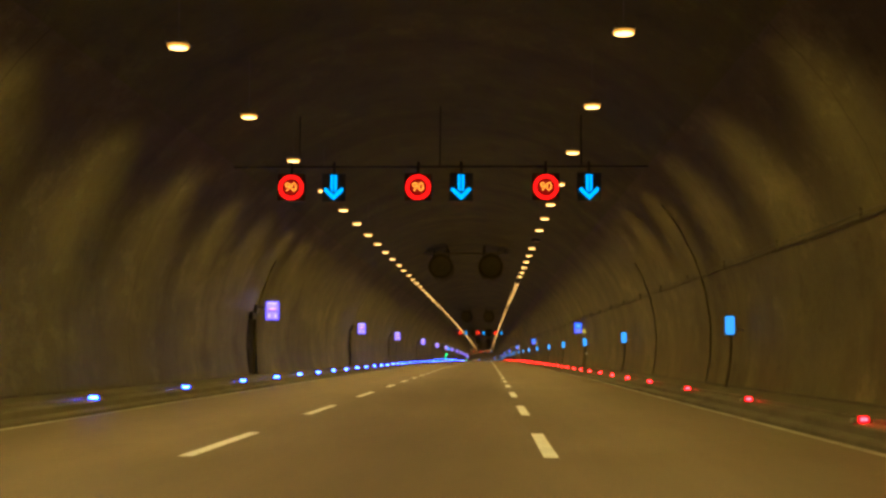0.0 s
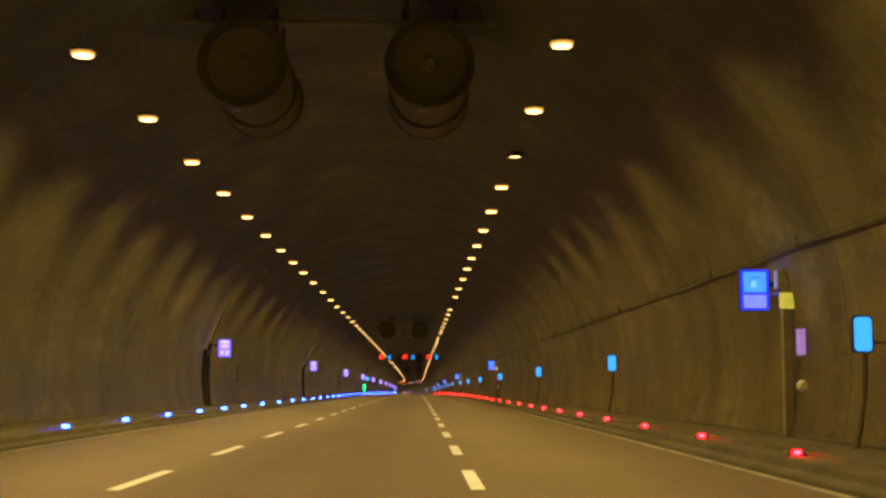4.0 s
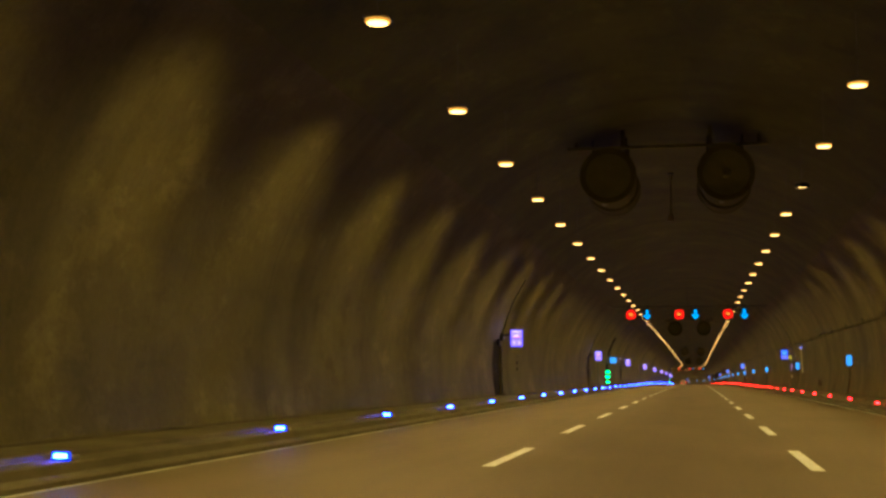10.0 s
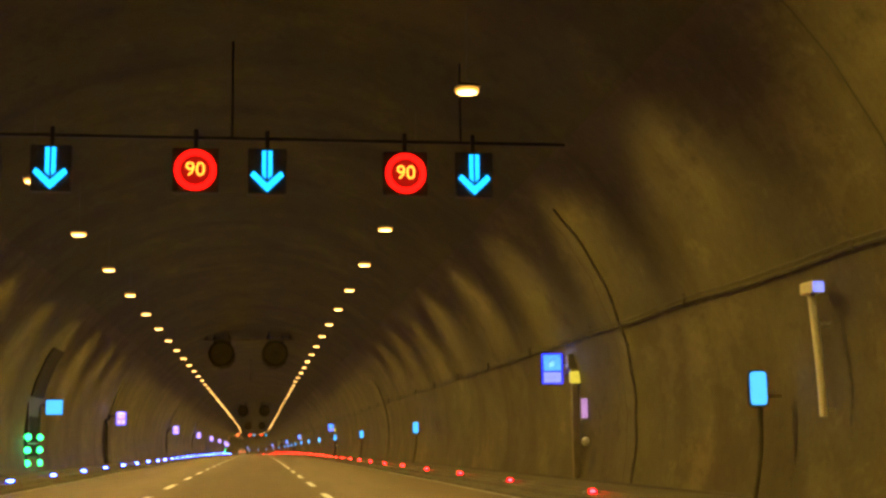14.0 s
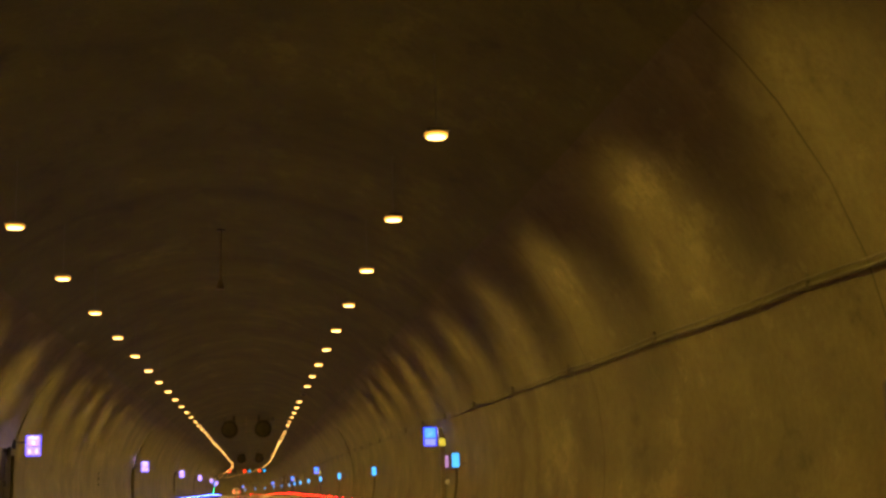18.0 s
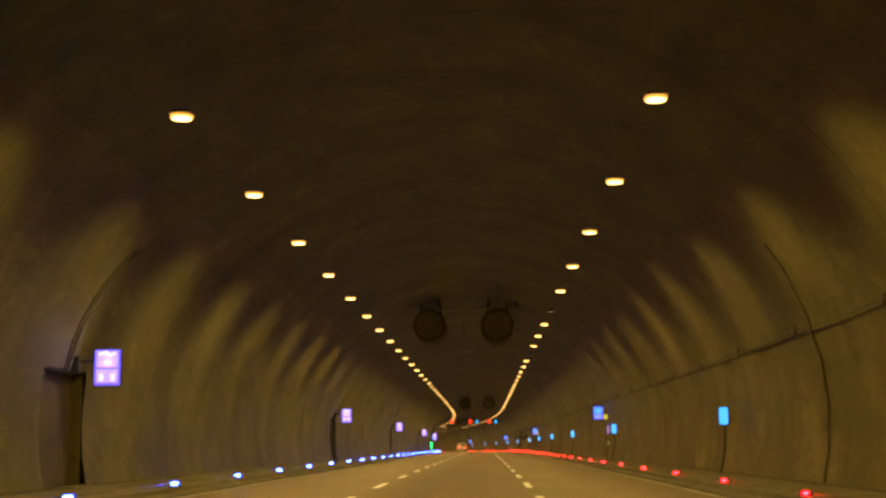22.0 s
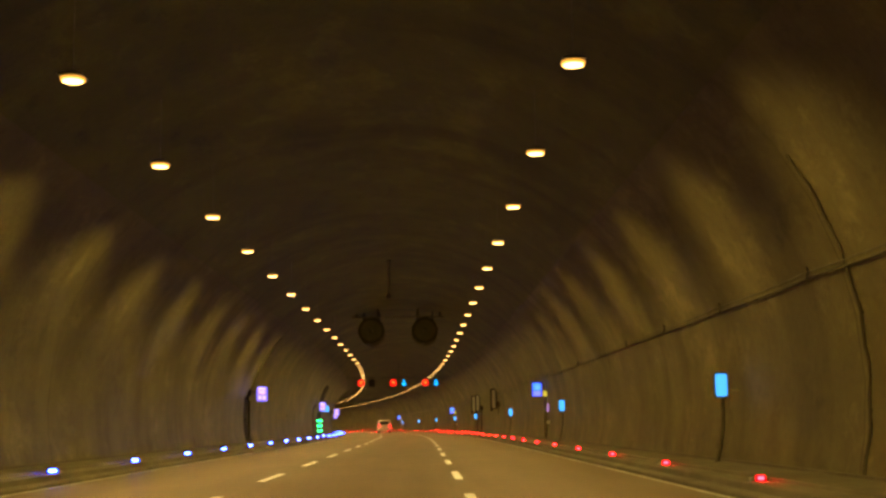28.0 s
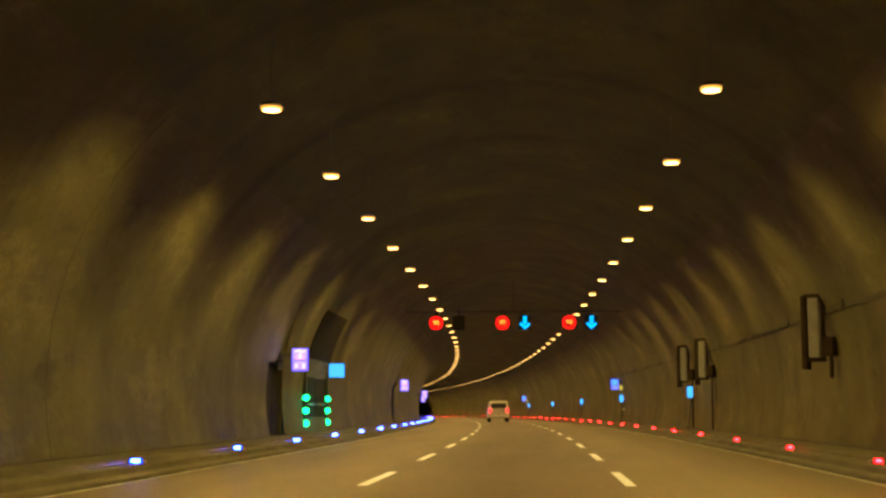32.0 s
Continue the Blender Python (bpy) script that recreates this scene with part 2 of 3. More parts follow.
def ring(outer, inner, depth, sides=40, y=0.0):
    bm = bmesh.new()
    loops = []
    for r, yy in ((outer, y), (outer, y + depth), (inner, y + depth), (inner, y)):
        loops.append([bm.verts.new((r * math.cos(2 * math.pi * i / sides), yy, r * math.sin(2 * math.pi * i / sides))) for i in range(sides)])
    for k in range(4):
        a, b = loops[k], loops[(k + 1) % 4]
        for i in range(sides):
            bm.faces.new((a[i], b[i], b[(i + 1) % sides], a[(i + 1) % sides]))
    bmesh.ops.recalc_face_normals(bm, faces=bm.faces)
    return bm


def sweep(name, profile, stations, material, parent=None, closed=False, skip=None, smooth=False):
    """A profile of (x, z) carried along the road; skip(s0, s1, i) leaves out a patch."""
    bm = bmesh.new()
    rows = [[bm.verts.new(place(s, x, z)) for x, z in profile] for s in stations]
    n = len(profile)
    for k in range(len(stations) - 1):
        for i in range(n if closed else n - 1):
            if skip and skip(stations[k], stations[k + 1], i):
                continue
            j = (i + 1) % n
            bm.faces.new((rows[k][i], rows[k][j], rows[k + 1][j], rows[k + 1][i]))
    return finish(name, bm, material, parent, smooth=smooth)


def thing(name, m, label, category, group=""):
    ob = new(name)
    ob.empty_display_size = 0.2
    ob.matrix_world = m
    return tagged(ob, label, category, group)


# ---- structure ----
START, END = -45.0, 860.0
SILL, HEAD = 0.25, 2.45           # walkway level and top of the niches
STEPS = [START + 5.0 * i for i in range(int((END - START) / 5) + 1)]
NICHES = [34.0, 66.4, 97.4, 140.6, 183.2, 226.4, 267.3, 311.8, 354.9, 398.2, 439.7, 484.3, 526.9, 567.9]
BARE_NICHE = 354.9               # the one without a shutter
NICHE_HALF = 1.23


def arch(z):
    """Half the tunnel's width at the height z."""
    return 7.16 * math.sqrt(max(0.0, 1 - ((z - 1.5) / 6.2) ** 2))


side = [arch(z) for z in (SILL, 0.8, 1.5, HEAD, 3.2, 4.0, 4.8, 5.3, 5.75)]
levels = (SILL, 0.8, 1.5, HEAD, 3.2, 4.0, 4.8, 5.3, 5.75)
outer = [(x + 0.5, z) for x, z in zip(side, levels)]


def niche_half(s):
    """Niches before 104 m are narrowed to fit the camera's view."""
    return 0.93 if s < 104 else NICHE_HALF


niche_spans = [(n - niche_half(n), n + niche_half(n)) for n in NICHES]
cuts = sorted(set(STEPS + [edge for span in niche_spans for edge in span]))


def in_niche(a, b, i):
    return i < 3 and any(a >= p - 0.01 and b <= q + 0.01 for p, q in niche_spans)


wall_left = tagged(sweep("wall_left", [(-x, z) for x, z in zip(side, levels)], cuts, LINING, skip=in_niche, smooth=True),
                   "curved grey concrete tunnel wall with water streaks", "wall", kind="structure")
wall_right = tagged(sweep("wall_right", [(x, z) for x, z in zip(side, levels)][::-1], STEPS, LINING, smooth=True),
                    "curved grey concrete tunnel wall with a cable run", "wall", kind="structure")
sweep("wall_back", [(-x, z) for x, z in outer], STEPS, LINING, wall_left)
sweep("wall_back", [(x, z) for x, z in outer], STEPS, LINING, wall_right)
vault = []
z0 = math.asin((5.75 - 1.5) / 6.2)
for i in range(21):
    a = z0 + (math.pi - 2 * z0) * i / 20
    vault.append((7.16 * math.cos(a), 1.5 + 6.2 * math.sin(a)))
ceiling = tagged(sweep("ceiling", vault, STEPS, VAULT, smooth=True), "dark vaulted concrete tunnel ceiling", "ceiling", kind="structure")
road = tagged(sweep("road", [(-5.62, 0), (-3.6, 0.0), (-1.2, 0.0), (1.2, 0.0), (3.6, 0.0), (5.62, 0)], STEPS, ASPHALT),
              "worn grey asphalt road of three lanes", "road", kind="structure")
for s, sign in (("pavement_left", -1), ("pavement_right", 1)):
    prof = [(5.27, -0.02), (5.27, 0.05), (5.3, 0.075), (5.47, 0.085), (5.49, 0.17), (5.52, 0.188), (5.84, 0.19), (5.86, 0.235), (5.89, SILL),
            (6.7, SILL + 0.01), (6.71, 0.17), (6.93, 0.17), (6.94, SILL + 0.02), (7.08, SILL + 0.02)]
    tagged(sweep(s, [(sign * x, z) for x, z in (prof if sign < 0 else prof[::-1])][::-1], STEPS, WALKWAY),
           "raised grey concrete walkway with a stepped kerb", "walkway", kind="structure")
for s, name in ((START, "wall_south"), (END, "wall_north")):
    tagged(finish(name, slab([(x, z) for x, z in [(7.3, -0.2), (7.3, 3.0)] + vault + [(-7.3, 3.0), (-7.3, -0.2)]], 0.3), LINING),
           "plain concrete wall that closes the tunnel", "wall", kind="structure").matrix_world = at(s, 0, 0)

# construction joints of the cast lining
for k in range(54):
    s = -38.5 + 11.4 * k
    for wall, sign in ((wall_left, -1), (wall_right, 1)):
        if sign < 0 and any(abs(s - n) < 1.2 for n in NICHES):
            continue
        bm = bmesh.new()
        rows = [[bm.verts.new(place(s + d, sign * (arch(z) - 0.004), z)) for d in (-0.02, 0.02)] for z in levels]
        for a, b in zip(rows, rows[1:]):
            bm.faces.new((a[0], a[1], b[1], b[0]))
        finish("joint", bm, JOINT, wall)

# road markings
for x, name in ((-5.19, "edge_line"), (5.16, "edge_line")):
    bm = bmesh.new()
    rows = [[bm.verts.new(place(s, x + d, 0.006)) for d in (-0.06, 0.06)] for s in STEPS]
    for k in range(len(rows) - 1):
        bm.faces.new((rows[k][0], rows[k][1], rows[k + 1][1], rows[k + 1][0]))
    finish(name, bm, WORN_PAINT, road, "continuous worn white edge line")


def stations(plan, last, lead=()):
    out = list(lead)
    for first, step, count in plan:
        for i in range(count):
            s = first + step * i
            if s <= last:
                out.append(s)
    return out


# dashes from 26 to 104 m are squeezed to fit the camera's view
DASHES = stations(((1.5, 8.54, 3), (27.2, 6.43, 12), (104.9, 8.54, 100)), 780, (-32.6, -24.1, -15.6, -7.0))
for s in DASHES:
    size = 3.8 if not 26 < s < 100 else 2.9
    for x in (-1.8, 1.8):
        bm = bmesh.new()
        n = 6
        rows = [[bm.verts.new(place(s + size * i / n, x + d, 0.006)) for d in (-0.075, 0.075)] for i in range(n + 1)]
        for k in range(n):
            bm.faces.new((rows[k][0], rows[k][1], rows[k + 1][1], rows[k + 1][0]))
        finish("lane_dash", bm, PAINT, road)

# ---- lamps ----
# Lamps and kerb markers stand closer there too, spaced to fit the camera's view.
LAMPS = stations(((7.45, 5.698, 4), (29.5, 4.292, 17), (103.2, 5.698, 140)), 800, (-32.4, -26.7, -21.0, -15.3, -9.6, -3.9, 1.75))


def wall_beam(name, watts):
    beam = bpy.data.lights.new(name, "SPOT")
    beam.energy, beam.color, beam.spot_size, beam.spot_blend, beam.shadow_soft_size = watts, LAMP_COLOUR, radians(132), 1.0, 0.12
    return beam


BEAM_LEFT, BEAM_RIGHT = wall_beam("left_wall_beam", BEAM_POWER), wall_beam("right_wall_beam", 0.95 * BEAM_POWER)


def road_beam(name, watts):
    beam = bpy.data.lights.new(name, "SPOT")
    beam.energy, beam.color, beam.spot_size, beam.spot_blend, beam.shadow_soft_size = watts, ROAD_COLOUR, radians(106), 0.9, 0.15
    return beam


DOWN_LEFT, DOWN_RIGHT = road_beam("left_road_beam", ROAD_POWER), road_beam("right_road_beam", 0.72 * ROAD_POWER)


def oval(w, d, h, z):
    bm = tube(0.5, h, (0, 0, z), sides=20)
    bmesh.ops.scale(bm, vec=(w, d, 1.0), verts=bm.verts)
    return bm


def tunnel_lamp(tilt, hooded):
    """A luminaire with a diffuser for the road and a beam at the wall beside it; a hooded one shows its light only from near below."""
    lamp = thing("tunnel_lamp", Matrix(), "warm white lit tunnel luminaire %s under the vault" % ("in a dark hood" if hooded else "hung"), "lamp", "rows of tunnel lamps")
    bm = box((0.32, 0.38, 0.03), (0, 0, 0.055), 0.01)
    box((0.2, 0.3, 0.03), (0, 0, 0.085), 0.01, bm)
    part("housing", bm, ALU, lamp, "grey metal lamp housing")
    part("diffuser", oval(0.27, 0.27, 0.016, -0.004), LAMP, lamp, "glowing warm white diffuser")
    if hooded:
        bm = ring(0.5, 0.43, 0.1, 24)
        bmesh.ops.rotate(bm, matrix=Matrix.Rotation(radians(-90), 3, "X"), verts=bm.verts)
        bmesh.ops.scale(bm, vec=(0.37, 0.4, 1.0), verts=bm.verts)
        bmesh.ops.translate(bm, vec=(0, 0, 0.06 if max(v.co.z for v in bm.verts) < 0.01 else -0.04), verts=bm.verts)
        part("hood", bm, STEEL, lamp, "dark metal hood")
    else:
        part("reflector", oval(0.325, 0.36, 0.036, 0.024), HALO_RIM, lamp, "amber rim glowing as the lamp's halo")
    part("hanger", tube(0.0025, 1.1, (0, 0, 0.66), sides=5), ALU, lamp)
    ob = new("beam", BEAM_LEFT if tilt > 0 else BEAM_RIGHT)
    ob.parent = lamp
    ob.matrix_local = pose(0, 0, -0.07, 0, tilt, 0) @ Matrix.Diagonal((1.0, 0.8, 1.0, 1.0))
    ob = new("road_beam", DOWN_LEFT if tilt > 0 else DOWN_RIGHT)
    ob.parent = lamp
    ob.matrix_local = pose(0, 0, -0.07, 0, -0.77 * tilt, 0)
    return lamp


HOODED = (42.4, 72.4, 120.3, 165.9, 222.9, 336.8, 376.7, 399.5)
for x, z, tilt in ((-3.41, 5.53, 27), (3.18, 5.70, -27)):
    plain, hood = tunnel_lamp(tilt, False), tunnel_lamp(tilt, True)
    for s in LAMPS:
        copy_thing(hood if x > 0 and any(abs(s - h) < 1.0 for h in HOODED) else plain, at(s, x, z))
    for first in (plain, hood):
        for o in (*first.children, first):
            bpy.data.objects.remove(o)


# ---- kerb markers ----
def led_marker(material, shell, colour, wide, light):
    m = thing("kerb_marker", Matrix(), "lit %s guide light on the kerb edge" % colour, "marker light", "%s kerb markers" % colour)
    bm = box((0.24, 0.16, 0.05), (0, 0, 0.025), 0.012)
    part("base", bm, ALU, m)
    # added shell: the lens's halo as a glowing part
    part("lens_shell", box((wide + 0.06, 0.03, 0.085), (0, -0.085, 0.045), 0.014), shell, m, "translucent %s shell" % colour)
    part("lens", box((wide, 0.05, 0.045), (0, -0.105, 0.045), 0.014), material, m, "glowing %s lens" % colour)
    ob = new("lens_light", light)
    ob.parent = m
    ob.matrix_local = pose(0, -0.16, 0.07, -92, 0, 0)
    return m


def small_light(name, watts, colour, wide=0.0):
    light = bpy.data.lights.new(name, "SPOT" if wide else "POINT")
    light.energy, light.color, light.shadow_soft_size = watts, colour, 0.05
    if wide:
        light.spot_size, light.spot_blend = radians(wide), 1.0
    return light


BLUES = stations(((11.15, 6.8615, 3), (30.65, 5.169, 14), (103.9, 6.8615, 120)), 800, (-23.2, -16.3, -9.4, -2.6, 4.3))
REDS = stations(((4.7, 6.8615, 4), (30.95, 5.169, 14), (104.3, 6.8615, 120)), 800, (-22.7, -15.9, -9.0, -2.2))
BLUE_LIGHT, RED_LIGHT = small_light("blue_marker_light", BLUE_WATTS, (0.16, 0.2, 1.0), 125), small_light("red_marker_light", RED_WATTS, (1.0, 0.03, 0.02), 125)
for spots, x, mat, shell, colour, wide, light in ((BLUES, -5.65, BLUE_LED, BLUE_HALO, "blue", 0.14, BLUE_LIGHT), (REDS, 5.71, RED_LED, RED_HALO, "red", 0.085, RED_LIGHT)):
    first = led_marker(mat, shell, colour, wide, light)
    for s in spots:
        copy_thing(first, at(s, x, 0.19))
    for o in (*first.children, first):
        bpy.data.objects.remove(o)


# ---- things along the walls ----
def polytube(points, radius, sides=6):
    """A round bar along a line of points."""
    bm = bmesh.new()
    loops = []
    for i, p in enumerate(points):
        p = Vector(p)
        a = Vector(points[max(i - 1, 0)])
        b = Vector(points[min(i + 1, len(points) - 1)])
        d = (b - a).normalized()
        u = d.orthogonal().normalized() if i == 0 else (u - d * u.dot(d)).normalized()
        v = d.cross(u)
        loops.append([bm.verts.new(p + (u * math.cos(2 * math.pi * k / sides) + v * math.sin(2 * math.pi * k / sides)) * radius) for k in range(sides)])
    for a, b in zip(loops, loops[1:]):
        for k in range(sides):
            bm.faces.new((a[k], a[(k + 1) % sides], b[(k + 1) % sides], b[k]))
    bm.faces.new(loops[0][::-1])
    bm.faces.new(loops[-1])
    return bm


BARE = surface("rusty_brown_back", (0.045, 0.034, 0.022), (0.085, 0.064, 0.042), 1.6, 0.85)
DULL = surface("dull_pale_enamel", (0.23, 0.225, 0.3), (0.34, 0.33, 0.44), 3.0, 0.6)
DARKWOOD = surface("dark_brown_frame_paint", (0.026, 0.017, 0.011), (0.056, 0.037, 0.024), 4.0, 0.85, sheen=0.2)
RUST = surface("rust_brown_plate", (0.05, 0.028, 0.015), (0.11, 0.06, 0.03), 6.0, 0.85)
RUSTY_POST = surface("brown_dusty_post", (0.2, 0.17, 0.12), (0.3, 0.26, 0.19), 3.0, 0.85)
DUSTY = surface("dusty_cable_sheath", (0.06, 0.056, 0.04), (0.12, 0.112, 0.08), 2.0, 0.8)


def discard(ob):
    for o in (*ob.children_recursive, ob):
        bpy.data.objects.remove(o)


# niches with dark steel shutters, cut into the left wall
def niche(bare, n):
    words = "bare brown recess in the tunnel wall without its shutter" if bare else "dark steel shutter set back in a wall niche"
    t = thing("hydrant_niche", Matrix(), words, "wall cabinet", "hydrant niches")
    d = 0.22 if bare else 0.14
    bm = bmesh.new()
    for y in (-n + 0.02, n - 0.02):
        box((d, 0.04, HEAD - SILL), (-d / 2 - 0.02, y, (HEAD - SILL) / 2), bm=bm)
    box((d, 2 * n, 0.05), (-d / 2 - 0.02, 0, HEAD - SILL - 0.025), bm=bm)
    part("back", box((0.03, 2 * n, HEAD - SILL), (-d - 0.03, 0, (HEAD - SILL) / 2), 0), BARE if bare else SHUTTER, t)
    part("reveal", bm, LINING, t, "concrete reveal")
    if not bare:
        part("head_box", box((0.1, 0.8, 0.3), (0.03, n - 0.73, HEAD - SILL - 0.1), 0.02), STEEL, t, "dark box over the niche")
    for y in () if bare else (-n / 2 + 0.01, n / 2 - 0.01):
        leaf = part("door", box((0.05, n - 0.06, HEAD - SILL - 0.1), (-d + 0.03, y, (HEAD - SILL) / 2 - 0.02), 0.012), SHUTTER, t)
        part("handle", box((0.03, 0.03, 0.2), (-d + 0.075, y * 0.25, 1.05), 0.006), STEEL, leaf)
        for z in (0.45, 1.55):
            part("louvre", box((0.012, n - 0.3, 0.04), (-d + 0.06, y, z), 0.004), SHUTTER, leaf)
    return t


shut, narrow, bare = niche(False, NICHE_HALF), niche(False, 0.93), niche(True, NICHE_HALF)
for s in NICHES:
    copy_thing(bare if s == BARE_NICHE else narrow if s < 104 else shut, at(s, -arch(1.3) + 0.02, SILL))
discard(shut)
discard(narrow)
discard(bare)


# lit guide signs on arms over the left walkway
def guide_sign(count):
    t = thing("guide_sign", Matrix(), "lit violet escape guide sign on a wall arm", "sign", "violet guide signs")
    case = part("case", slab(rounded(0.5, 0.68, 0.03), 0.12, 0.0), STEEL, t, "dark sign case")
    part("lit_edge", slab(rounded(0.49, 0.67, 0.02), 0.006, -0.006), VIOLET_RIM, case, "glowing violet edge")
    part("panel", slab(rounded(0.41, 0.31, 0.015), 0.012, -0.012), VIOLET, case).location = (0, 0, 0.155)
    part("panel", slab(rounded(0.41, 0.25, 0.015), 0.012, -0.012), VIOLET, case).location = (0, 0, -0.165)
    part("pictogram_bar", slab([(-0.16, 0.07), (-0.02, 0.12), (0.06, 0.06), (0.14, 0.1), (0.17, 0.06), (0.05, 0.0), (-0.06, 0.05), (-0.17, 0.02)], 0.006, -0.02),
         PALE, case).location = (0, 0, 0.2)
    part("arrow_mark", box((0.26, 0.006, 0.07), (0, -0.017, 0.045), 0), PINK, case)
    for x in ((-0.11, 0.11) if count else (-0.08, 0.02, 0.12)):
        part("distance_mark", box((0.07, 0.006, 0.13), (x, -0.017, -0.185)), PALE, case)
    part("arm", box((0.62, 0.05, 0.05), (-0.55, 0.06, 0.12), 0.008), STEEL, t)
    part("junction_box", box((0.18, 0.26, 0.3), (-0.62, 0.05, 0.06), 0.015), STEEL, t)
    ob = new("panel_light", SIGN_LIGHT)
    ob.parent = t
    ob.matrix_local = pose(-0.02, -0.12, 0.1)
    return t


GUIDES = [34.0, 66.4, 97.4, 140.9, 183.5, 226.7, 267.6, 312.1, 355.2, 398.0, 439.5, 484.1, 527.0, 568.0, 610.5, 653.0, 696.0]
SIGN_LIGHT = small_light("guide_sign_light", 6.0, (0.5, 0.42, 1.0))
PHONE_LIGHT = small_light("phone_sign_light", 3.0, (0.2, 0.36, 1.0))
first = guide_sign(True)
for s in GUIDES:
    copy_thing(first, at(s, -6.4, 2.49))
discard(first)

# supply cables that climb from the niches over the vault
def supply_cable(s, k, start, radius, material):
    t = thing("supply_cable", at(s, 0, 0), "dusty dark cable climbing the curved wall above a cabinet", "cable", "wall cables")
    top = 4.3 + 0.5 * (k % 3)
    pts = [(-(arch(HEAD + (top - HEAD) * i / 14) - 0.03), 0.9 * (i / 14) ** 2 * (1 if k % 2 else -0.3) + start, HEAD + (top - HEAD) * i / 14) for i in range(15)]
    part("cable", polytube(pts, radius), material, t)
    for i in (3, 8, 13):
        part("clip", box((0.05, 0.14, 0.04), pts[i], 0.006), STEEL, t)


for k, s in enumerate(NICHES):
    if s == BARE_NICHE:
        supply_cable(s, 7, 0.0, 0.034, CABLE)
        supply_cable(s, 7, -0.2, 0.022, CABLE)
    else:
        supply_cable(s, k, 0.7, 0.02, DUSTY)


# blue guide plates on posts, right walkway
def post_sign():
    t = thing("post_sign", Matrix(), "lit blue rounded guide plate on a dark post", "sign", "blue post signs")
    bm = slab(rounded(0.26, 0.47, 0.06), 0.07, 0.0)
    case = part("case", bm, STEEL, t)
    part("plate", slab(rounded(0.215, 0.42, 0.05), 0.012, -0.012), CYAN, case, "glowing blue plate")
    pts = [(0.02, 0.03, -0.2), (0.02, 0.03, -0.5), (0.0, 0.03, -0.8), (-0.06, 0.03, -1.15), (-0.12, 0.03, -1.41)]
    part("post", polytube(pts, 0.035, 8), DUSTY, t)
    part("bracket", box((0.26, 0.04, 0.04), (0.2, 0.06, -0.1), 0.006), RUSTY_POST, t)
    part("foot", box((0.16, 0.16, 0.02), (-0.12, 0.03, -1.4), 0.004), STEEL, t)
    return t


POSTS = [-9.0, 18.4, 41.3, 62.3, 83.0, 105.3, 132.6, 160.8, 188.5, 216.2, 252.4, 279.9, 307.5, 335.1, 363.3, 390.9, 419.4, 446.8, 474.4,
         503.1, 539.3, 567.0, 594.7, 622.4, 650.0]
first = post_sign()
for s in POSTS:
    copy_thing(first, at(s, 6.7, 1.66))
discard(first)


# emergency stations: lit telephone sign, yellow plate, lamp tube, post
def emergency_station():
    t = thing("emergency_station", Matrix(), "emergency telephone station with lit blue sign and yellow plate", "emergency phone", "emergency stations")
    case = part("sign_case", slab(rounded(0.52, 0.74, 0.03), 0.14, 0.0), STEEL, t)
    case.scale = (0.91, 1.0, 0.9)
    part("upper_panel", slab(rounded(0.41, 0.37, 0.015), 0.012, -0.012), DEEP, case, "lit sky blue panel").location = (0, 0, 0.14)
    part("lit_edge", slab(rounded(0.51, 0.73, 0.02), 0.006, -0.006), BLUE_RIM, case, "glowing deep blue edge")
    part("lower_panel", slab(rounded(0.41, 0.24, 0.015), 0.012, -0.012), PERIWINKLE, case, "lit violet panel").location = (0, 0, -0.21)
    part("receiver_mark", polytube([(-0.1, -0.016, 0.06), (-0.08, -0.016, 0.16), (0.0, -0.016, 0.22), (0.1, -0.016, 0.23)], 0.01), BLUE_RIM, case)
    part("divider", box((0.41, 0.008, 0.015), (0, -0.011, -0.068)), BLUE_RIM, case)
    plate = part("side_plate", slab(rounded(0.34, 0.25, 0.02), 0.04, 0.0), YELLOW, t, "yellow plate")
    plate.location = (0.38, -0.7, -0.22)
    part("post", box((0.15, 0.12, 2.3), (0.33, -0.6, -1.17), 0.02), RUSTY_POST, t)
    part("top_box", box((0.2, 0.22, 0.3), (0.3, -0.5, 0.12), 0.03), BOXGREY, t, "pale grey top box")
    part("cross_arm", box((0.06, 0.8, 0.06), (0.25, -0.24, -0.1), 0.01), STEEL, t)
    part("wall_arm", box((0.4, 0.06, 0.06), (0.3, 0.14, 0.1), 0.01), STEEL, t)
    part("call_box", box((0.08, 0.26, 0.4), (0.4, -1.1, -0.88), 0.02), MAUVE, t, "faintly lit mauve call box")
    ob = new("panel_light", PHONE_LIGHT)
    ob.parent = t
    ob.matrix_local = pose(0.0, -0.12, 0.1)
    part("horn", tube(0.09, 0.12, (0.42, -1.1, -1.55), "Y", 14, 0.06), WHITE, t, "pale round horn")
    return t


first = emergency_station()
for s in (67.2, 142.4, 227.6, 312.9, 398.7, 484.9, 570.4, 656.0):
    copy_thing(first, at(s, 6.66, 2.57))
discard(first)

# cable run along the right wall
run = thing("cable_run", Matrix(), "pair of black cables on brackets along the wall", "cable")
for k, z in enumerate((3.1, 3.2)):
    pts = []
    s = -20.0
    while s < 640:
        sag = 0.035 * math.sin(math.pi * ((s + 20) % 5.7) / 5.7)
        pts.append(place(s, arch(z) - 0.045, z - sag - (0.03 if k else 0)))
        s += 1.425
    part("cable", polytube(pts, 0.015 if k else 0.02), DUSTY, run)
bracket = box((0.05, 0.03, 0.2), (0, 0, 0), 0.006)
shared = finish("bracket", bracket, DUSTY, run)
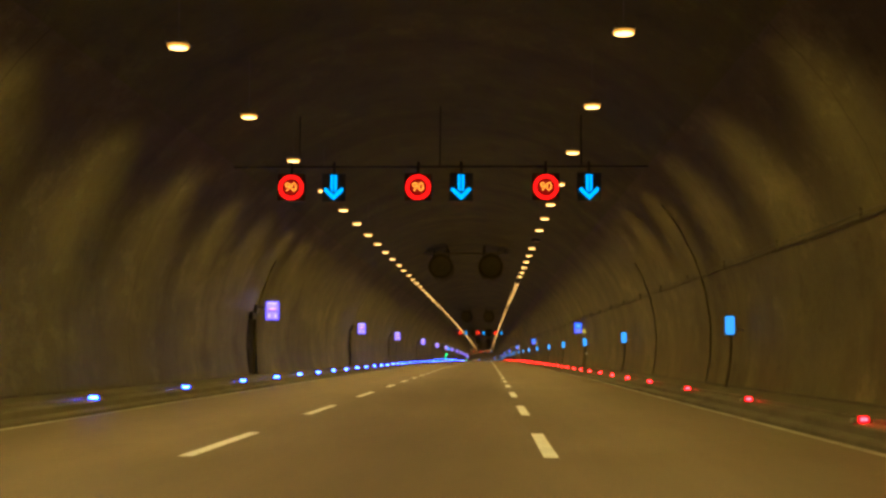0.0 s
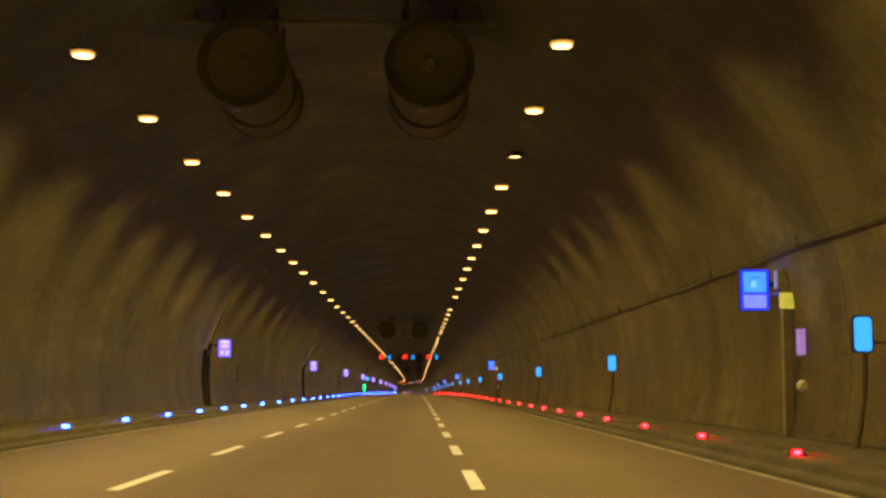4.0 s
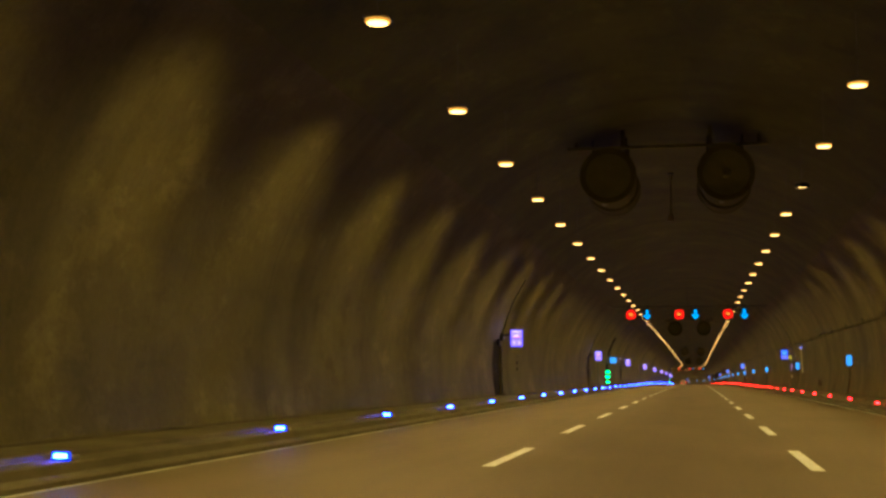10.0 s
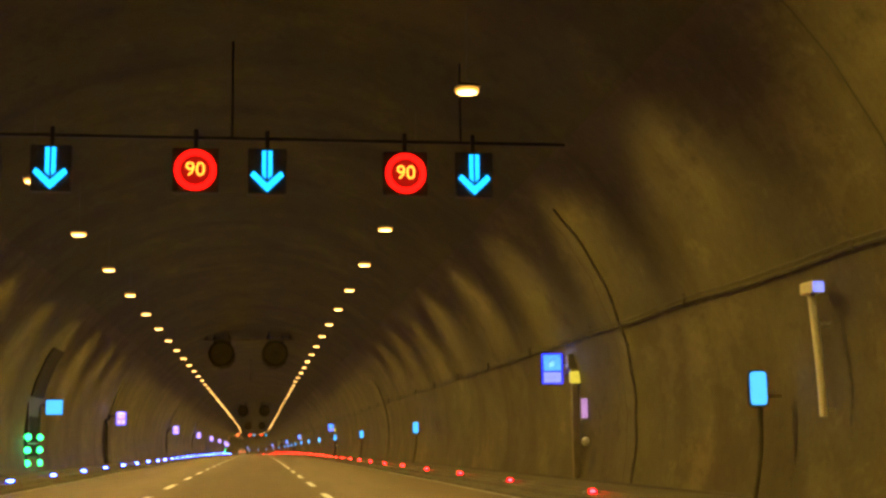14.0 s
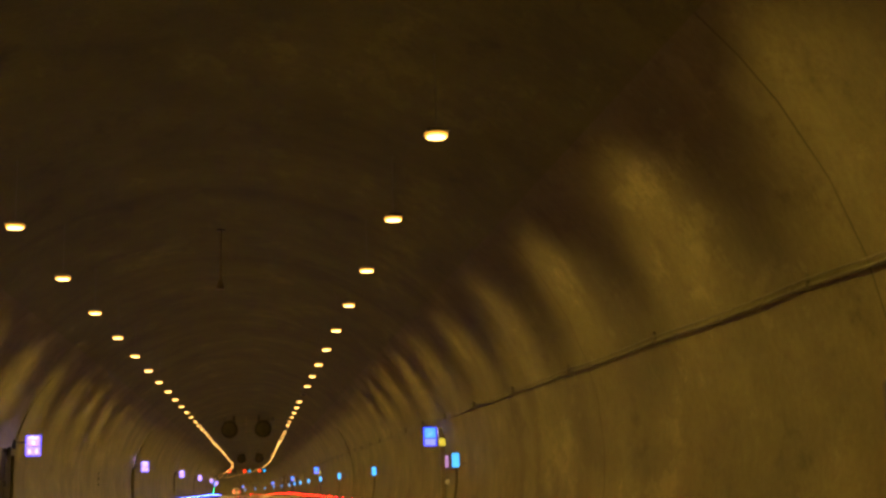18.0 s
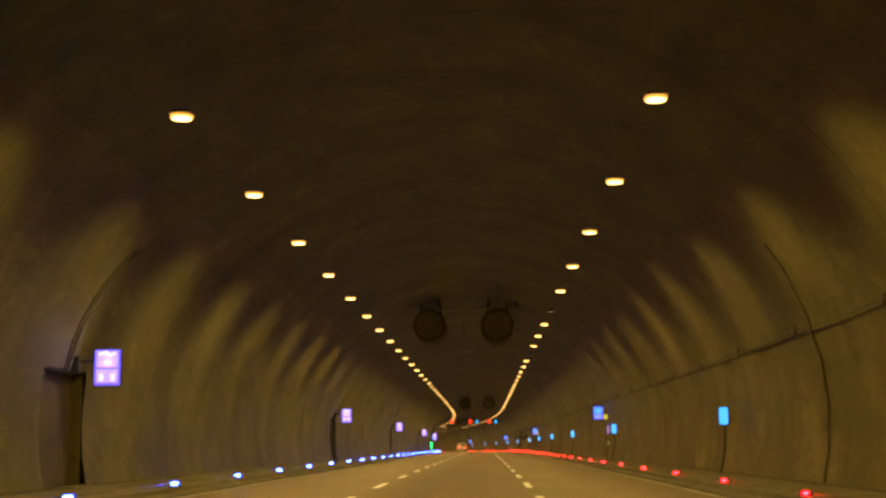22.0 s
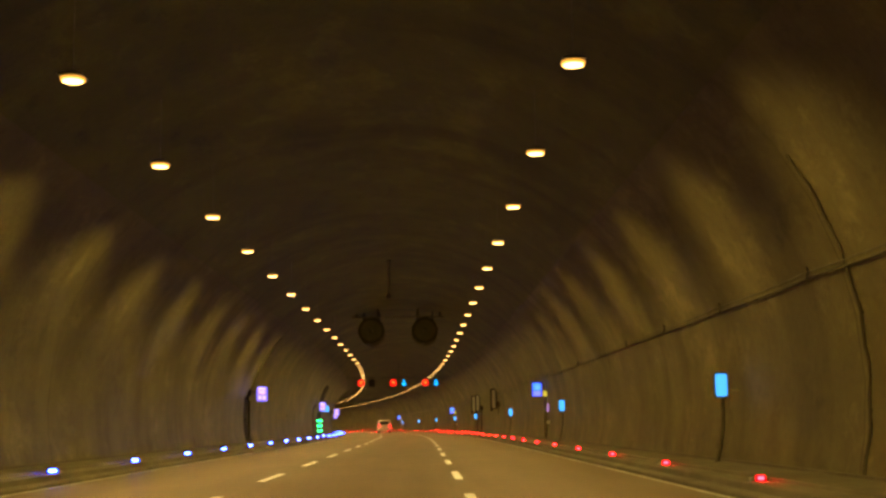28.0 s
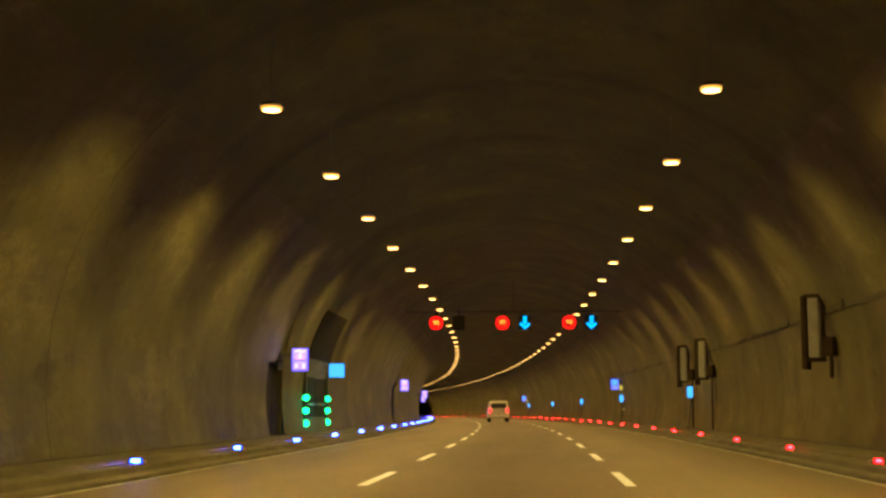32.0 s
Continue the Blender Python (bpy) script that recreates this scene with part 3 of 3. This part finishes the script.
for i in range(116):
    b = shared if i == 0 else shared.copy()
    if i:
        scene.collection.objects.link(b)
    b.matrix_world = at(-20 + 5.7 * i, arch(3.15) - 0.04, 3.15)

# conduits that climb the right wall over the arch
for s, top in ((23.4, 5.0), (34.5, 4.2), (223.0, 5.2), (267.3, 4.3), (355.0, 4.7), (160.0, 4.4), (440.0, 4.6)):
    t = thing("wall_conduit", at(s, 0, 0), "black conduit curving up the tunnel wall", "conduit", "wall conduits")
    pts = [(arch(SILL + (top - SILL) * i / 20) - 0.05, 0.05 * math.sin(i * 1.7), SILL + (top - SILL) * i / 20) for i in range(21)]
    part("pipe", polytube(pts, 0.021, 8), DUSTY, t)
    for i in (4, 10, 16):
        part("clip", box((0.05, 0.1, 0.04), pts[i], 0.006), DUSTY, t)


# ---- lane signal gantries ----
def digits(parent, text, size, mat):
    cu = bpy.data.curves.new("digits", "FONT")
    cu.body, cu.size, cu.align_x, cu.align_y, cu.extrude = text, size, "CENTER", "CENTER", 0.004
    cu.materials.append(mat)
    ob = new("digits", cu)
    ob.parent = parent
    ob.matrix_local = pose(0, -0.03, 0, 90, 0, 0)
    ob["label"] = "amber digits"
    return ob


def gantry(s, dark=()):
    t = thing("signal_gantry", at(s, 0, 0), "dark gantry with red speed limits and blue lane arrows", "gantry", "lane signal gantries")
    part("beam", box((10.3, 0.08, 0.045), (0, 0.2, 5.62), 0.01), STEEL, t)
    for x in (-3.5, 0.0, 3.5):
        part("hanger", tube(0.014, 1.5, (x, 0.2, 6.4), sides=8), STEEL, t)
    for i in range(3):
        x = -3.68 + 3.148 * i
        panel = part("speed_panel", box((0.68, 0.16, 0.68), (0, 0.09, 0), 0.02), CABLE, t, "black matrix panel")
        panel.location = (x, 0, 5.09)
        part("limit_ring", ring(0.31, 0.225, 0.02, 40, -0.02), RED_SIGN, panel, "glowing red ring")
        part("limit_field", ring(0.222, 0.002, 0.01, 32, -0.008), RED_FIELD, panel)
        digits(panel, "90", 0.3, AMBER)
        part("strut", box((0.06, 0.06, 0.3), (0, 0.14, 0.5), 0.008), STEEL, panel)
        arrow = part("arrow_panel", box((0.58, 0.16, 0.7), (0, 0.09, 0), 0.02), CABLE, t, "black matrix panel")
        arrow.location = (x + 1.06, 0, 5.09)
        glow_mat = CABLE if i in dark else ARROW
        words = "" if i in dark else "glowing blue light strip"
        for k in (-1, 1):
            part("arrow_shaft", slab([(0.015 * k, 0.31), (0.075 * k, 0.31), (0.075 * k, -0.06), (0.015 * k, -0.12)], 0.012, -0.012), glow_mat, arrow, words)
            part("arrow_head", slab([(0.0, -0.32), (0.25 * k, -0.07), (0.2 * k, 0.0), (0.09 * k, -0.1), (0.0, -0.185)], 0.012, -0.012), glow_mat, arrow, words)
        part("strut", box((0.06, 0.06, 0.3), (0, 0.14, 0.5), 0.008), STEEL, arrow)
    return t


gantry(20.3)
gantry(219.6)
gantry(549.9, dark=(0,))


# ---- jet fans ----
def jet_fan():
    t = thing("jet_fan", Matrix(), "dark steel jet fan hung under the vault", "fan", "jet fans")
    for y in (-0.9, 0.9):
        bm = ring(0.72, 0.6, 0.9, 36, y - 0.45)
        part("silencer", bm, FANBODY, t)
    part("casing", ring(0.66, 0.6, 0.94, 36, -0.47), FANBODY, t)
    for y, r in ((-1.46, 0.745), (1.34, 0.745)):
        part("bell_mouth", ring(r, 0.6, 0.12, 36, y), FANBODY, t)
    part("guard", tube(0.6, 0.03, (0, -1.36, 0), "Y", 36), FANSTEEL, t, "lightened disc in place of the wire guard")
    part("nose_cone", tube(0.3, 0.3, (0, -1.3, 0), "Y", 24, 0.08), FANSTEEL, t)
    part("guard", tube(0.6, 0.03, (0, 0.95, 0), "Y", 36), FANSTEEL, t, "lightened disc in place of the wire guard")
    for y in (-0.6, 0.6):
        for x in (-0.45, 0.45):
            part("bracket", box((0.05, 0.06, 0.6), (x, y, 0.85), 0.01), STEEL, t)
    part("terminal_box", box((0.12, 0.16, 0.1), (-0.12, -1.25, -0.72), 0.02), ALU, t, "pale terminal box")
    return t


first = jet_fan()
FANS = (67.2, 167.1, 275.6, 388.8, 496.4)
for s in FANS:
    for x in (-1.68, 1.38):
        copy_thing(first, at(s + 1.4, x, 6.3))
discard(first)
for s in FANS:
    t = thing("fan_beam", at(s + 0.5, 0, 0), "dark straight steel beam across the vault above the fans", "beam", "fan beams")
    part("beam", box((5.3, 0.12, 0.07), (-0.15, 0, 7.12), 0.02), FANSTEEL, t)
    for x in (-2.55, -1.3, 1.0, 2.25):
        top = 1.5 + 6.2 * math.sqrt(1 - (x / 7.16) ** 2)
        part("foot", box((0.1, 0.14, top - 7.15), (x, 0, (top + 7.15) / 2), 0.02), FANBODY, t)

# dark drop tubes at the crown
for s in (175.9, 302.2, 392.2, 475.4):
    t = thing("drop_tube", at(s, -0.2, 0), "dark slim tube hanging from the crown", "pendant", "drop tubes")
    part("tube", tube(0.03, 1.45, (0, 0, 6.95), sides=10), RUSTY_POST, t)
    part("head", tube(0.11, 0.2, (0, 0, 6.2), sides=16, top=0.07), RUSTY_POST, t)
    part("flange", tube(0.12, 0.03, (0, 0, 7.66), sides=16), STEEL, t)


# ---- emergency exits ----
def emergency_exit(s, half):
    t = thing("emergency_exit", at(s, -arch(1.3) + 0.03, SILL), "dark exit door between posts of green lights", "door", "emergency exits")
    part("frame", box((0.1, 2 * half + 0.1, 0.14), (0, 0, 2.42), 0.01), STEEL, t)
    for y in (-half, half):
        post = part("light_post", box((0.14, 0.16, 2.4), (0.02, y, 1.2), 0.015), STEEL, t)
        for z in (0.3, 0.73, 1.16):
            part("green_light", tube(0.1, 0.07, (0.1, y - 0.09, z), "Y", 16), GREEN_LED, post, "glowing green light")
    for y in (-half * 0.48, half * 0.48):
        leaf = part("door_leaf", box((0.06, half * 0.93, 2.34), (-0.01, y, 1.18), 0.01), SHUTTER, t)
        part("push_bar", box((0.05, half * 0.73, 0.05), (0.05, y, 0.95), 0.01), ALU, leaf)
    light = new("green_glow", small_light("exit_light", GREEN_WATTS, (0.05, 1.0, 0.42)))
    light.parent = t
    light.matrix_local = pose(0.45, -half * 0.35, 0.95)
    # a dark sheet gives the shade of the recess above the door
    heights = [2.5 + 0.2 * i for i in range(9)]
    bm = bmesh.new()
    rows = [[bm.verts.new((arch(1.3) - 0.03 - arch(z + SILL) + off, y, z)) for off, y in ((0.0, -half), (0.06, -half), (0.06, half), (0.0, half))] for z in heights]
    for a, b in zip(rows, rows[1:]):
        for k in range(4):
            bm.faces.new((a[k], a[(k + 1) % 4], b[(k + 1) % 4], b[k]))
    bm.faces.new(rows[0][::-1])
    bm.faces.new(rows[-1])
    part("over_panel", bm, SHUTTER, t, "dark sheet standing for the recess over the door")
    sign = part("exit_sign", slab(rounded(0.62, 0.56, 0.03), 0.12, 0.0), STEEL, t)
    sign.location = (0.5, half + 0.2 if half < 2 else 1.9, 2.2)
    part("panel", slab(rounded(0.56, 0.5, 0.02), 0.012, -0.012), CYAN, sign, "glowing cyan panel")
    part("arm", box((0.5, 0.05, 0.05), (-0.3, 0.06, 0.1), 0.008), STEEL, sign)
    return t


for s, half in ((245.9, 1.2), (534.5, 2.5)):
    emergency_exit(s, half)

# small stacked sockets on the left wall
for s in (106.4, 133.4, 189.0, 336.4, 503.5):
    t = thing("socket_panel", at(s, -arch(1.6) + 0.03, 1.6), "three small dark boxes stacked on the wall", "wall box", "socket panels")
    for z in (-0.28, 0.0, 0.28):
        b = part("socket_box", box((0.07, 0.28, 0.11), (0, 0, z), 0.012), STEEL, t)
        part("cap", box((0.02, 0.07, 0.06), (0.04, 0.0, z), 0.006), BOXGREY, b)

# white vertical panels in dark frames on the right wall
for s in (517.6, 535.5, 540.5):
    t = thing("baffle_panel", at(s, 6.62, 2.78, -42), "tall white panel in a dark bracket frame", "wall panel", "white wall panels")
    part("panel", slab(rounded(0.25, 1.3, 0.03), 0.05, 0.0), DULL, t, "dull pale enamel panel")
    part("frame_bar", box((0.13, 0.2, 1.62), (-0.24, 0.1, -0.1), 0.02), DARKWOOD, t)
    part("frame_bar", box((0.06, 0.12, 1.4), (0.2, 0.08, 0.0), 0.02), DARKWOOD, t)
    for z in (-0.7, 0.7):
        part("cross_bar", box((0.5, 0.1, 0.09), (0, 0.07, z), 0.02), DARKWOOD, t)
    part("control_box", box((0.3, 0.24, 0.42), (0.33, 0.1, -0.42), 0.03), DARKWOOD, t)
    part("bracket", box((0.4, 0.1, 0.1), (0.25, 0.12, 0.6), 0.02), DARKWOOD, t)
    long = 0.5 if s < 520 else 1.9
    part("drop", box((0.06, 0.06, long), (0.36, 0.1, -0.6 - long / 2), 0.01), DARKWOOD, t)

# two rust stains low on the right wall, built as added plates with latches
for s in (205.0, 206.1):
    t = thing("wall_hatch", at(s, arch(0.6) - 0.03, 0.58), "narrow rust-brown plate for a stain low on the wall", "hatch", "wall hatches")
    part("cover", box((0.04, 0.22, 0.5), (0, 0, 0), 0.01), RUST, t)
    part("latch", box((0.02, 0.04, 0.08), (-0.03, -0.06, 0), 0.004), STEEL, t)

# a camera pole with a small blue light beside the walkway
t = thing("camera_pole", at(214.7, 6.85, SILL), "short pale pole with a small blue-lit camera on the wall", "camera", "")
part("pole", polytube([(0.02, 0, 1.02), (0.01, 0, 1.5), (-0.03, 0, 2.2), (-0.05, 0, 2.42)], 0.045, 10), WHITE, t, "pale grey pole")
for z in (1.1, 2.1):
    part("wall_bracket", box((0.16, 0.03, 0.03), (0.08, 0, z), 0.006), BOXGREY, t)
part("camera_body", box((0.16, 0.34, 0.14), (-0.06, -0.05, 2.5), 0.02), WHITE, t)
part("blue_lens", box((0.13, 0.02, 0.12), (-0.06, -0.235, 2.5), 0.006), PERIWINKLE, t, "small blue lit face")


# ---- the car ahead ----
def car(m):
    t = thing("car", m, "pale silver van-like car with lit red tail lights", "car")
    paint = surface("silver_car_paint", (0.46, 0.41, 0.4), (0.56, 0.5, 0.49), 1.0, 0.35, 0.0, 0.02)
    glass = surface("dark_car_glass", (0.06, 0.055, 0.055), (0.1, 0.09, 0.09), 1.0, 0.12)
    rubber = surface("tyre_rubber", (0.015, 0.015, 0.015), (0.03, 0.03, 0.03), 4.0, 0.85)
    prof = [(-2.1, 0.35), (-2.15, 0.75), (-2.12, 1.05), (-1.92, 1.66), (-1.7, 1.78), (0.2, 1.76), (0.95, 1.15), (2.0, 0.9), (2.15, 0.6), (2.1, 0.35)]
    bm = bmesh.new()
    loops = []
    for x, shrink in ((-0.9, 0.0), (-0.86, 0.02), (0.86, 0.02), (0.9, 0.0)):
        inset = 0.08 if abs(x) == 0.9 else 0.0
        loops.append([bm.verts.new((x * (0.84 if z > 1.2 else 1.0), y, z - (inset * 0.3 if z > 1.2 else 0))) for y, z in prof])
    for a, b in zip(loops, loops[1:]):
        for i in range(len(prof)):
            j = (i + 1) % len(prof)
            bm.faces.new((a[i], a[j], b[j], b[i]))
    bm.faces.new(loops[0])
    bm.faces.new(loops[-1][::-1])
    bmesh.ops.recalc_face_normals(bm, faces=bm.faces)
    part("body", bm, paint, t)
    bm = box((1.3, 0.02, 0.46), (0, 0, 0), 0.01)
    w = part("rear_window", bm, glass, t)
    w.location, w.rotation_euler = (0, -2.03, 1.38), (radians(-18), 0, 0)
    for x in (-0.74, 0.74):
        part("tail_light", box((0.22, 0.08, 0.34), (x, -2.13, 0.97), 0.03), TAIL, t, "lit red tail light")
    part("bumper", box((1.7, 0.16, 0.24), (0, -2.12, 0.48), 0.05), paint, t)
    plate = part("number_plate", box((0.52, 0.02, 0.12), (0, -2.2, 0.72), 0.004), WHITE, t)
    for x in (-0.12, 0.0, 0.12):
        part("plate_bar", box((0.08, 0.006, 0.07), (x, -2.213, 0.72)), CABLE, plate)
    for x in (-0.78, 0.78):
        for y in (-1.3, 1.35):
            wheel = part("wheel", tube(0.32, 0.2, (x, y, 0.32), "X", 24), rubber, t)
            part("rim", tube(0.2, 0.21, (x, y, 0.32), "X", 16), ALU, wheel)
    return t


car(at(604.0, 0.2, 0.0))
